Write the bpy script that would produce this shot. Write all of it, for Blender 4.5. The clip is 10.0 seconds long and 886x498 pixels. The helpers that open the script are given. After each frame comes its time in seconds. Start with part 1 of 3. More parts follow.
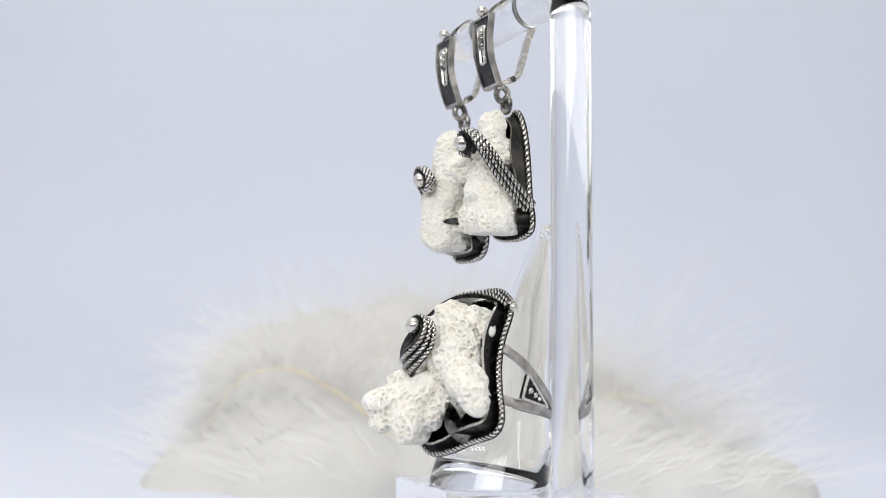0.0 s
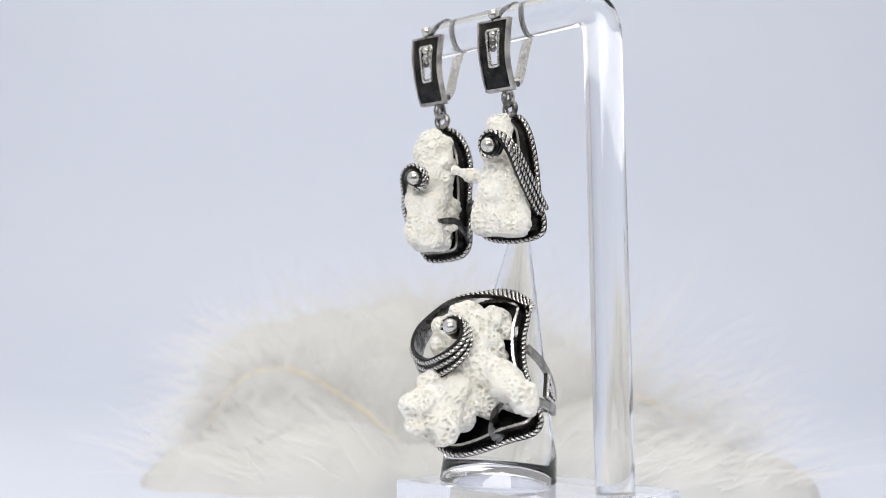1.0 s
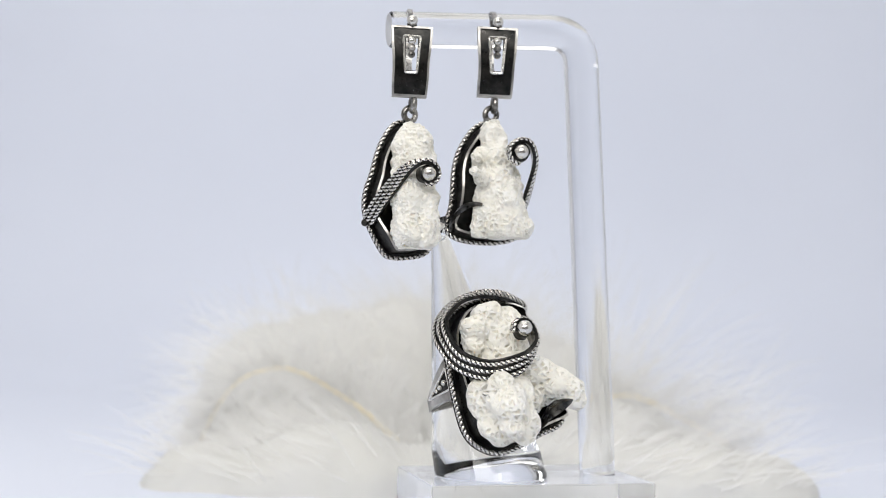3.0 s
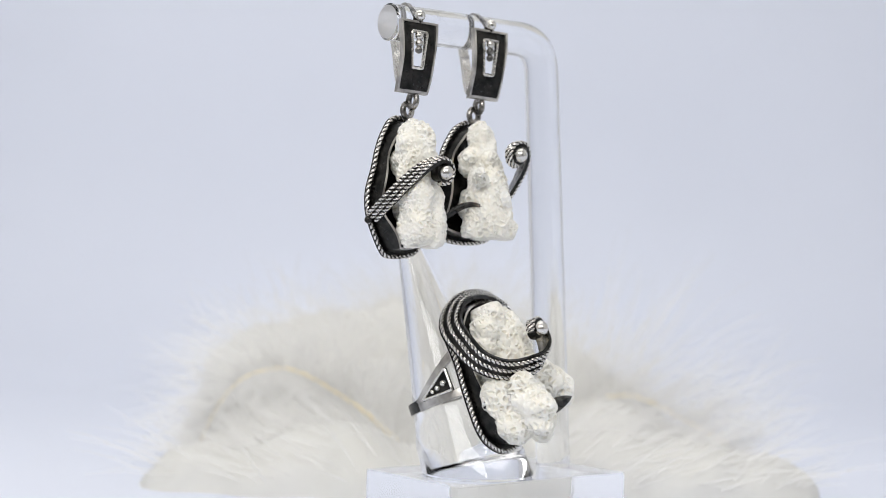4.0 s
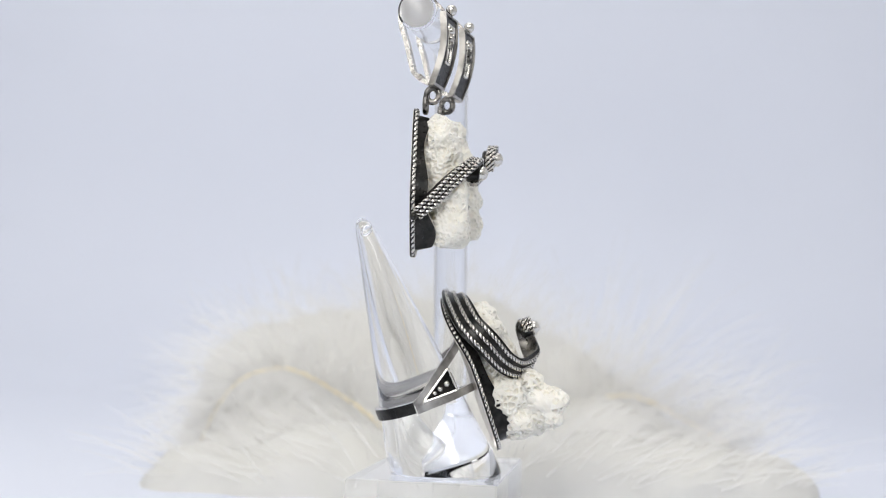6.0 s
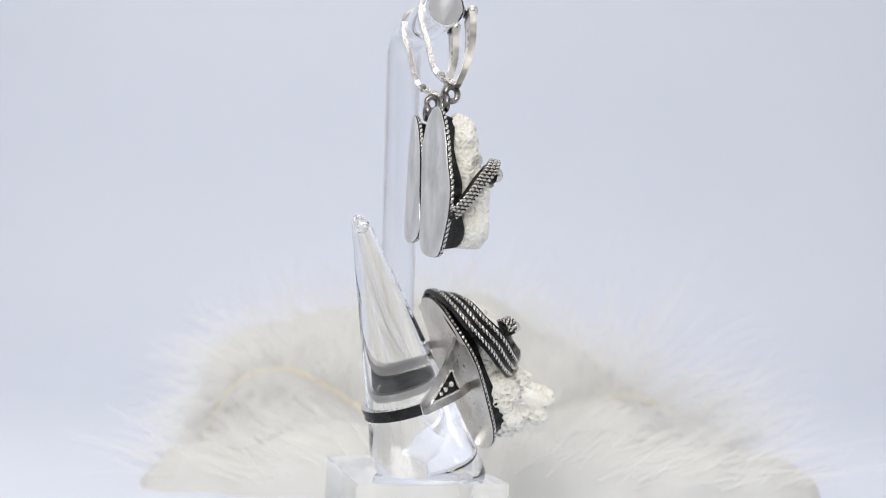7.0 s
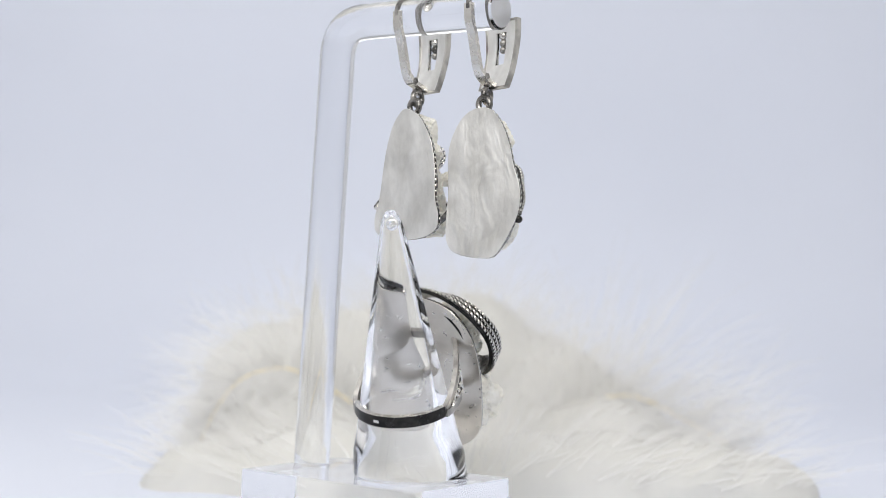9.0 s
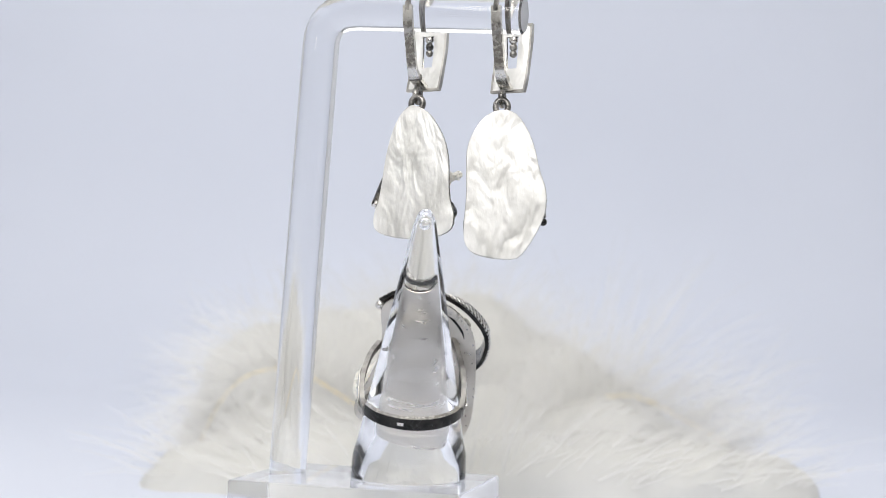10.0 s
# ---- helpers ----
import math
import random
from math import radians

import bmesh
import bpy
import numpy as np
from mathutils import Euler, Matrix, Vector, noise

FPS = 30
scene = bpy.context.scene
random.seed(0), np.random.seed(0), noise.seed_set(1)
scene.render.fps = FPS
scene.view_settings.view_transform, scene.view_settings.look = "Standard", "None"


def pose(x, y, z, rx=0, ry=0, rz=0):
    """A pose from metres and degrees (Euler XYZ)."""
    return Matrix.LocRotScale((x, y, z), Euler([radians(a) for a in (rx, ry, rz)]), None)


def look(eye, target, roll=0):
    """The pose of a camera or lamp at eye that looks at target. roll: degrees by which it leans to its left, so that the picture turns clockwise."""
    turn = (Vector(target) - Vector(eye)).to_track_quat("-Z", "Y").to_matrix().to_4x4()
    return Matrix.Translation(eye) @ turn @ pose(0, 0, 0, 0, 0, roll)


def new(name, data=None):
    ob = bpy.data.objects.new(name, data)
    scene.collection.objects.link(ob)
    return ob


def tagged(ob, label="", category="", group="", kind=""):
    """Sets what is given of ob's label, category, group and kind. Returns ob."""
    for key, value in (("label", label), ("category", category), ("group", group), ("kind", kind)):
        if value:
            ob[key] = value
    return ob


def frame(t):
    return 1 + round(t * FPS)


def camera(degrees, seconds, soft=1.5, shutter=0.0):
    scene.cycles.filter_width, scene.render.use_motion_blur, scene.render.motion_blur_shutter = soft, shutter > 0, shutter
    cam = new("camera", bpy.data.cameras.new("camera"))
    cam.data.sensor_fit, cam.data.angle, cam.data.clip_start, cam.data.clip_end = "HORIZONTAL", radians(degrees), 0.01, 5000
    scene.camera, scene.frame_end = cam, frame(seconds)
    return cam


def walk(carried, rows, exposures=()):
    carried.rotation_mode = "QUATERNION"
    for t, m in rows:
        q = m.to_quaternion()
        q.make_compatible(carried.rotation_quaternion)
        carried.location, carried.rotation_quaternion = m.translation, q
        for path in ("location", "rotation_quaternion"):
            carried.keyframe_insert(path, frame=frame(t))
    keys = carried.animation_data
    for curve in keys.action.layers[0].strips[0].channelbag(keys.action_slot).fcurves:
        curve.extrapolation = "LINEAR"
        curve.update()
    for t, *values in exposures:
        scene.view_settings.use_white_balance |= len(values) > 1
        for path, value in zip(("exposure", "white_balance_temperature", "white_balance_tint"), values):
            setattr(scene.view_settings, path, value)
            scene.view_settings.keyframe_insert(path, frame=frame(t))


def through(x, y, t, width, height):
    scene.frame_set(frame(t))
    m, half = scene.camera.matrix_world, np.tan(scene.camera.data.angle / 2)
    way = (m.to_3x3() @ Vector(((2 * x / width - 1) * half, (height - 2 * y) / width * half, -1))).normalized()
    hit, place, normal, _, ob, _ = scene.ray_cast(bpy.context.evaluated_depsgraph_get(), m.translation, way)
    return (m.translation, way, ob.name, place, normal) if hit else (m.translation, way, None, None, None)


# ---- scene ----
MM = 0.001

# camera: stands still before a slowly turning display
EYE = Vector((0.0, -0.232, 0.0436))
PITCH, YAW, ROLL = 3.295, 0.784, 1.372
cam = camera(41.3, 10.0, soft=0.6)
AIM = Vector((-math.sin(radians(YAW)) * math.cos(radians(PITCH)),
              math.cos(radians(YAW)) * math.cos(radians(PITCH)), math.sin(radians(PITCH))))
STILL = look(EYE, EYE + AIM, ROLL)
walk(cam, [(0.0, STILL), (10.0, STILL)])
cam.data.dof.use_dof = True
cam.data.dof.focus_distance = 0.226
cam.data.dof.aperture_fstop = 12.0

# the turn of the display round the z axis: seconds, degrees
TURN = [(0, -64.6), (0.5, -54.3), (1, -40.2), (1.5, -27.5), (2, -14.7), (2.5, 0.0), (4, 36.3), (4.5, 43.8),
        (5, 54.6), (5.5, 66.8), (7, 100.6), (7.5, 109.8), (8, 119.3), (8.5, 130.7), (9, 140.2), (9.5, 149.2), (10, 161.7)]


def turn_at(t):
    """Angle of the display by a smooth curve through TURN."""
    n = len(TURN)
    k = max(i for i in range(n - 1) if TURN[i][0] <= t + 1e-9)

    def slope(i):
        a, b = TURN[max(i - 1, 0)], TURN[min(i + 1, n - 1)]
        return (b[1] - a[1]) / (b[0] - a[0])
    (t0, a0), (t1, a1) = TURN[k], TURN[k + 1]
    h = t1 - t0
    u = (t - t0) / h
    return ((2 * u**3 - 3 * u**2 + 1) * a0 + (u**3 - 2 * u**2 + u) * h * slope(k)
            + (3 * u**2 - 2 * u**3) * a1 + (u**3 - u**2) * h * slope(k + 1))


# ---- world and lamps ----
world = bpy.data.worlds.new("world")
scene.world = world
world.use_nodes = True
world.node_tree.nodes["Background"].inputs[0].default_value = (0.75, 0.82, 1.0, 1)
world.node_tree.nodes["Background"].inputs[1].default_value = 0.3


def softbox(name, eye, target, sx, sy, watts, colour):
    data = bpy.data.lights.new(name, "AREA")
    data.shape, data.size, data.size_y, data.energy, data.color = "RECTANGLE", sx, sy, watts, colour
    ob = new(name, data)
    ob.matrix_world = look(eye, target)
    return ob


softbox("overhead_softbox", (-0.1, 0.05, 0.88), (-0.06, 0.06, 0), 0.9, 0.9, 2.9, (1.0, 0.985, 0.97))
softbox("front_softbox", (-0.05, -0.68, 0.34), (0, 0, 0.07), 0.7, 0.5, 6.3, (1.0, 0.98, 0.96))
scene.view_settings.exposure = 0.17


# ---- materials ----
def material(name, colour, rough=0.5, metal=0.0, **more):
    m = bpy.data.materials.new(name)
    m.use_nodes = True
    b = m.node_tree.nodes["Principled BSDF"]
    b.inputs["Base Color"].default_value = (*colour, 1)
    b.inputs["Roughness"].default_value = rough
    b.inputs["Metallic"].default_value = metal
    for key, v in more.items():
        b.inputs[key.replace("_", " ")].default_value = v
    return m


def shade(m, kind, **values):
    node = m.node_tree.nodes.new(kind)
    for key, v in values.items():
        node.inputs[key.replace("_", " ")].default_value = v
    return node


def mottle(m, colours, scale, rough=None, bump=0.0, bump_scale=None, detail=4.0, stretch=(1, 1, 1), dents=None):
    """Colour between two tones by noise, roughness between two values by finer noise, and a fine relief."""
    t = m.node_tree
    b = t.nodes["Principled BSDF"]
    co = t.nodes.new("ShaderNodeTexCoord")
    mp = t.nodes.new("ShaderNodeMapping")
    mp.inputs["Scale"].default_value = stretch
    t.links.new(co.outputs["Object"], mp.inputs["Vector"])
    n1 = shade(m, "ShaderNodeTexNoise", Scale=scale, Detail=detail)
    n2 = shade(m, "ShaderNodeTexNoise", Scale=bump_scale or scale * 6, Detail=3.0)
    for n in (n1, n2):
        t.links.new(mp.outputs[0], n.inputs["Vector"])
    ramp = t.nodes.new("ShaderNodeValToRGB")
    ramp.color_ramp.elements[0].position, ramp.color_ramp.elements[1].position = 0.35, 0.65
    ramp.color_ramp.elements[0].color, ramp.color_ramp.elements[1].color = (*colours[0], 1), (*colours[1], 1)
    t.links.new(n1.outputs[0], ramp.inputs[0])
    t.links.new(ramp.outputs[0], b.inputs["Base Color"])
    if rough:
        r = shade(m, "ShaderNodeMapRange", To_Min=rough[0], To_Max=rough[1], From_Min=0.3, From_Max=0.7)
        t.links.new(n2.outputs[0], r.inputs["Value"])
        t.links.new(r.outputs[0], b.inputs["Roughness"])
    if bump:
        bp = shade(m, "ShaderNodeBump", Strength=bump, Distance=0.0002)
        t.links.new(n2.outputs[0], bp.inputs["Height"])
        t.links.new(bp.outputs[0], b.inputs["Normal"])
        if dents:
            n3 = shade(m, "ShaderNodeTexNoise", Scale=dents[0], Detail=2.0, Distortion=0.8)
            t.links.new(mp.outputs[0], n3.inputs["Vector"])
            b3 = shade(m, "ShaderNodeBump", Strength=dents[1], Distance=0.001)
            t.links.new(n3.outputs[0], b3.inputs["Height"])
            t.links.new(b3.outputs[0], bp.inputs["Normal"])
    return m


PAPER = mottle(material("backdrop_paper", (0.72, 0.75, 0.84), 0.85), ((0.69, 0.725, 0.815), (0.72, 0.755, 0.845)), 3.0)
FROSTED = material("sawn_acrylic", (0.97, 0.97, 0.98), 0.35, 0, Transmission_Weight=0.62, IOR=1.49)
ACRYLIC = material("clear_acrylic", (0.985, 0.99, 1.0), 0.015, 0, Transmission_Weight=1.0, IOR=1.49)
SILVER = mottle(material("polished_silver", (0.8, 0.78, 0.74), 0.25, 1.0), ((0.63, 0.61, 0.57), (0.72, 0.70, 0.66)), 200, (0.18, 0.32), 0.08, 1200)
ANTIQUE = mottle(material("antiqued_silver", (0.4, 0.39, 0.36), 0.3, 1.0), ((0.10, 0.098, 0.094), (0.50, 0.48, 0.45)), 420, (0.2, 0.4), 0.2, 1400)
BACK = mottle(material("brushed_silver", (0.88, 0.87, 0.84), 0.35, 1.0), ((0.62, 0.615, 0.59), (0.88, 0.875, 0.855)), 190, (0.36, 0.6), 0.35, 1100, detail=6.0, stretch=(1, 1, 0.5), dents=(240, 0.42))
BLADE = mottle(material("blackened_silver", (0.1, 0.1, 0.1), 0.3, 1.0), ((0.03, 0.03, 0.03), (0.2, 0.195, 0.185)), 320, (0.22, 0.4), 0.25, 1300)
WORN = mottle(material("worn_silver", (0.45, 0.43, 0.4), 0.35, 1.0), ((0.22, 0.21, 0.2), (0.6, 0.58, 0.54)), 260, (0.28, 0.45), 0.2, 1300)
TARNISHED = mottle(material("tarnished_silver", (0.6, 0.57, 0.52), 0.35, 1.0), ((0.50, 0.47, 0.42), (0.70, 0.67, 0.62)), 90, (0.25, 0.42), 0.12, 800, dents=(110, 0.15))
DARK = mottle(material("oxidised_silver", (0.06, 0.06, 0.06), 0.38, 1.0), ((0.018, 0.019, 0.019), (0.05, 0.048, 0.045)), 380, (0.24, 0.45), 0.15, 1800)
CORAL = material("white_coral", (0.86, 0.84, 0.78), 0.7, 0, Subsurface_Weight=0.6, Subsurface_Scale=0.0011)
CORAL.node_tree.nodes["Principled BSDF"].inputs["Subsurface Radius"].default_value = (1.0, 0.95, 0.85)
mottle(CORAL, ((0.79, 0.768, 0.69), (0.86, 0.843, 0.785)), 160, (0.55, 0.8), 0.18, 2500)
PLUME = mottle(material("white_plume", (0.85, 0.84, 0.8), 0.8), ((0.975, 0.968, 0.94), (0.99, 0.985, 0.965)), 30)


def sheer(m, through, glow, clear):
    """Down is sheer: part of the light passes on through it, part goes straight on between the hairs."""
    t = m.node_tree
    back = t.nodes.new("ShaderNodeBsdfTranslucent")
    back.inputs["Color"].default_value = through
    open_air = t.nodes.new("ShaderNodeBsdfTransparent")
    link = t.nodes["Principled BSDF"].outputs[0]
    for amount, other in ((glow, back), (clear, open_air)):
        mix = t.nodes.new("ShaderNodeMixShader")
        mix.inputs[0].default_value = amount
        t.links.new(link, mix.inputs[1])
        t.links.new(other.outputs[0], mix.inputs[2])
        link = mix.outputs[0]
    t.links.new(link, t.nodes["Material Output"].inputs[0])


sheer(PLUME, (0.985, 0.98, 0.965, 1), 0.1, 0.4)
DOWN = mottle(material("dense_down", (0.85, 0.84, 0.8), 0.9), ((0.76, 0.753, 0.706), (0.82, 0.813, 0.776)), 40, stretch=(1, 1, 0.4))
sheer(DOWN, (0.9, 0.89, 0.86, 1), 0.12, 0.2)
SHAFT = mottle(material("cream_quill", (0.8, 0.72, 0.52), 0.5), ((0.78, 0.68, 0.46), (0.86, 0.78, 0.6)), 60)
UNSEEN_BOARD = mottle(material("unseen_dark_board", (0.06, 0.055, 0.05), 0.45), ((0.045, 0.04, 0.036), (0.08, 0.07, 0.062)), 6.0, (0.35, 0.55), 0.1, 200, stretch=(1, 8, 1))
GREY = mottle(material("grey_wall", (0.22, 0.22, 0.22), 0.9), ((0.2, 0.2, 0.2), (0.25, 0.25, 0.25)), 2.0)
WALL = mottle(material("white_wall", (0.75, 0.75, 0.75), 0.9), ((0.72, 0.72, 0.72), (0.78, 0.78, 0.77)), 2.0)


# ---- mesh helpers (shapes in millimetres; x right, y back, z up) ----
def part(name, bm, mat, parent, label="", smooth=True):
    """Link a bmesh in millimetres as one mesh object under a thing or part."""
    bmesh.ops.recalc_face_normals(bm, faces=bm.faces)
    me = bpy.data.meshes.new(name)
    for v in bm.verts:
        v.co *= MM
    bm.to_mesh(me)
    bm.free()
    for m in (mat if isinstance(mat, (list, tuple)) else [mat]):
        me.materials.append(m)
    if smooth:
        me.polygons.foreach_set("use_smooth", [True] * len(me.polygons))
        me.set_sharp_from_angle(angle=radians(40))
    ob = new(name, me)
    ob.parent = parent
    return tagged(ob, label) if label else ob


def spline(points, n, closed=False):
    """n points along a smooth curve through the given ones."""
    P = [Vector(p) for p in points]
    k = len(P)
    out = []
    spans = k if closed else k - 1
    for i in range(n):
        x = i / n * spans if closed else i / (n - 1) * spans
        j = min(int(x), spans - 1)
        u = x - j
        g = (lambda q: P[q % k]) if closed else (lambda q: P[min(max(q, 0), k - 1)])
        a, b, c, d = g(j - 1), g(j), g(j + 1), g(j + 2)
        out.append(0.5 * ((2 * b) + (c - a) * u + (2 * a - 5 * b + 4 * c - d) * u**2 + (3 * b - a - 3 * c + d) * u**3))
    return out


def even(path, step, closed=False):
    """The same path at even steps of about that length."""
    pts = path + [path[0]] if closed else path
    d = [0.0]
    for a, b in zip(pts, pts[1:]):
        d.append(d[-1] + (b - a).length)
    n = max(3, round(d[-1] / step))
    out, j = [], 0
    for i in range(n if closed else n + 1):
        s = d[-1] * i / n
        while j < len(d) - 2 and d[j + 1] < s:
            j += 1
        u = (s - d[j]) / max(d[j + 1] - d[j], 1e-9)
        out.append(pts[j].lerp(pts[j + 1], u))
    return out


def frames_of(path, closed=False, up=Vector((0, 0, 1))):
    """Tangent, side and normal along a path, carried without twist."""
    n = len(path)
    res, side = [], None
    for i in range(n):
        a = path[(i - 1) % n] if closed or i > 0 else path[0]
        b = path[(i + 1) % n] if closed or i < n - 1 else path[-1]
        t = (b - a).normalized()
        if side is None:
            side = t.cross(up)
            if side.length < 0.1:
                side = t.cross(Vector((1, 0, 0)))
        side = (side - t * side.dot(t)).normalized()
        res.append((t, side, t.cross(side)))
    return res


def skin(bm, rings, closed=False, caps=True, mats=None):
    """Faces between rings of points."""
    R = [[bm.verts.new(p) for p in ring] for ring in rings]
    n, k = len(R), len(R[0])
    for i in range(n if closed else n - 1):
        a, b = R[i], R[(i + 1) % n]
        for j in range(k):
            f = bm.faces.new((a[j], a[(j + 1) % k], b[(j + 1) % k], b[j]))
            if mats:
                f.material_index = mats(i, j)
    if not closed and caps:
        bm.faces.new(list(reversed(R[0])))
        bm.faces.new(R[-1])
    return bm


def tube(bm, path, r, sides=10, closed=False):
    fr = frames_of(path, closed)
    n = len(path)
    rad = r if callable(r) else (lambda u: r)
    rings = []
    for i, (p, (t, s, q)) in enumerate(zip(path, fr)):
        rr = rad(i / max(n - 1, 1))
        rings.append([p + (s * math.cos(2 * math.pi * k / sides) + q * math.sin(2 * math.pi * k / sides)) * rr for k in range(sides)])
    return skin(bm, rings, closed)


def rope(bm, path, r, pitch=1.1, closed=False):
    """Twisted wire: two helical ridges, with oxidised grooves between them (second material)."""
    step = pitch / 8
    path = even(path, step, closed)
    fr = frames_of(path, closed)
    n, sides = len(path), 10
    turns = n * step / pitch / 2
    turns = round(turns * 2) / 2 if closed else turns
    rings = []
    for i, (p, (t, s, q)) in enumerate(zip(path, fr)):
        ph = 2 * math.pi * turns * i / n
        ring = []
        for k in range(sides):
            a = 2 * math.pi * k / sides
            rr = r * (0.6 + 0.46 * abs(math.cos(a - ph)) ** 0.8)
            ring.append(p + (s * math.cos(a) + q * math.sin(a)) * rr)
        rings.append(ring)

    def groove(i, j):
        a = 2 * math.pi * (j + 0.5) / sides - 2 * math.pi * turns * (i + 0.5) / n
        return 1 if abs(math.cos(a)) < 0.52 else 0
    return skin(bm, rings, closed, mats=groove)


def ball(bm, c, r, squash=1.0, seg=16):
    g = bmesh.ops.create_uvsphere(bm, u_segments=seg, v_segments=seg // 2 + 2, radius=r)
    for v in g["verts"]:
        v.co = Vector(c) + Vector((v.co.x, v.co.y, v.co.z * squash))
    return bm


def prism(bm, outline, y0, y1, bevel=0.0, wave=None, edge=0):
    """A plate with an outline in x, z between two depths y, its edges rounded by bevel."""
    c = sum((Vector(p) for p in outline), Vector()) / len(outline)
    rings = []
    for y, inset in ((y0, bevel), (y0 + bevel, 0), (y1 - bevel, 0), (y1, bevel)):
        ring = []
        for p in outline:
            d = (Vector(p) - c).normalized()
            q = Vector(p) - d * inset
            ring.append(Vector((q.x, p[1] + y + (wave(q) if wave else 0), q.z)))
        rings.append(ring)
    return skin(bm, rings, mats=lambda i, j: edge if i < 2 else 0)


def inset(outline, d):
    """Move a closed outline in x, z inwards by d."""
    n = len(outline)
    out = []
    for i in range(n):
        t = (outline[(i + 1) % n] - outline[i - 1]).normalized()
        out.append(outline[i] + Vector((-t.z, 0, t.x)) * d)
    return out


def band(bm, path, width, thick, wdirs, mats=None):
    """A flat strip along a path; wdirs: its width direction along the way."""
    fr = frames_of(path)
    rings = []
    for i, (p, (t, s, q)) in enumerate(zip(path, fr)):
        w = wdirs[i]
        w = (w - t * w.dot(t)).normalized()
        h = t.cross(w)
        ww = width(i / (len(path) - 1)) if callable(width) else width
        rings.append([p + w * (a * ww / 2) + h * (b * thick / 2) for a, b in ((-1, -1), (1, -1), (1, 1), (-1, 1))])
    return skin(bm, rings, mats=mats)


def solid(blobs, voxel, passes=3):
    """One skin round overlapping balls (x, y, z, r) and limbs (x, y, z, x, y, z, r0, r1)."""
    bm = bmesh.new()
    for b in blobs:
        if len(b) == 4:
            bmesh.ops.create_icosphere(bm, subdivisions=3, radius=b[3], matrix=Matrix.Translation(b[:3]))
        else:
            a, c = Vector(b[:3]), Vector(b[3:6])
            n = max(2, int((c - a).length / 0.8))
            for i in range(n + 1):
                bmesh.ops.create_icosphere(bm, subdivisions=3, radius=b[6] + (b[7] - b[6]) * i / n, matrix=Matrix.Translation(a.lerp(c, i / n)))
    me = bpy.data.meshes.new("lump")
    bm.to_mesh(me)
    bm.free()
    ob = new("lump", me)
    mod = ob.modifiers.new("remesh", "REMESH")
    mod.mode, mod.voxel_size = "VOXEL", voxel
    sm = ob.modifiers.new("smooth", "SMOOTH")
    sm.factor, sm.iterations = 0.6, passes
    dg = bpy.context.evaluated_depsgraph_get()
    res = bmesh.new()
    res.from_object(ob, dg)
    bpy.data.objects.remove(ob)
    bpy.data.meshes.remove(me)
    return res


def coral(blobs, voxel=0.24, cell=1.15, pit=0.5, seed=0, bare=0.0, rough=0.1, back=0.0, cut=-99.0):
    """Coral skeleton: lumpy and broken, with honeycomb pits between thin walls."""
    bm = solid(blobs, voxel, 14)
    bm.normal_update()
    off = Vector((seed * 17.3, seed * 5.1, 0))
    moves = []
    for v in bm.verts:
        p = v.co + off
        lump = 0.75 * noise.noise(p * 0.36) + 0.16 * noise.noise(p * 0.8) + rough * noise.noise(p * 1.7)
        moves.append(v.normal * lump)
    for v, m in zip(bm.verts, moves):
        v.co += m
    bm.normal_update()
    moves = []
    for v in bm.verts:
        p = v.co + off
        warp = p + Vector((noise.noise(p * 0.8), noise.noise(p * 0.8 + Vector((9, 0, 0))), 0)) * 0.12
        d = noise.voronoi(warp / cell)[0]
        e = max(0.0, min(1.0, (d[1] - d[0] - 0.15) / 0.28))
        e = e * e * (3 - 2 * e)
        patch = max(0.12, min(1.0, 0.75 - bare + 1.5 * noise.noise(p * 0.2 + Vector((3, 1, 7)))))
        moves.append(v.normal * (-pit * patch * e + 0.02 * noise.noise(p * 5)))
    for v, m in zip(bm.verts, moves):
        v.co += m
        v.co.y = min(v.co.y, back)
        if v.co.z < cut:
            v.co.z = cut + 0.25 * (v.co.z - cut)
    return bm


def thing(name, m, label, category, group=""):
    ob = new(name)
    ob.matrix_world = m
    ob.empty_display_size = 0.005
    return tagged(ob, label, category, group)


def at_mm(x, y, z, rz=0.0):
    return pose(x * MM, y * MM, z * MM, 0, 0, rz)


MOVING = []


# ---- setting ----
def backdrop():
    """Seamless paper: flat under the display, swept up behind it."""
    prof = [Vector((0, -140, 0)), Vector((0, 300, 0)), Vector((0, 430, 8)), Vector((0, 530, 45)), Vector((0, 590, 120)), Vector((0, 610, 250)), Vector((0, 615, 500)), Vector((0, 615, 900))]
    prof = [prof[0]] + spline(prof[1:], 40)
    bm = bmesh.new()
    rings = []
    for p in prof:
        rings.append([Vector((x, p.y, p.z)) for x in (-590, -300, 0, 300, 590)])
    rows = [[bm.verts.new(p) for p in r] for r in rings]
    for a, b in zip(rows, rows[1:]):
        for j in range(4):
            bm.faces.new((a[j], a[j + 1], b[j + 1], b[j]))
    ob = part("backdrop", bm, PAPER, None)
    tagged(ob, "seamless pale blue-grey paper sweep under and behind the display", "backdrop", kind="structure")


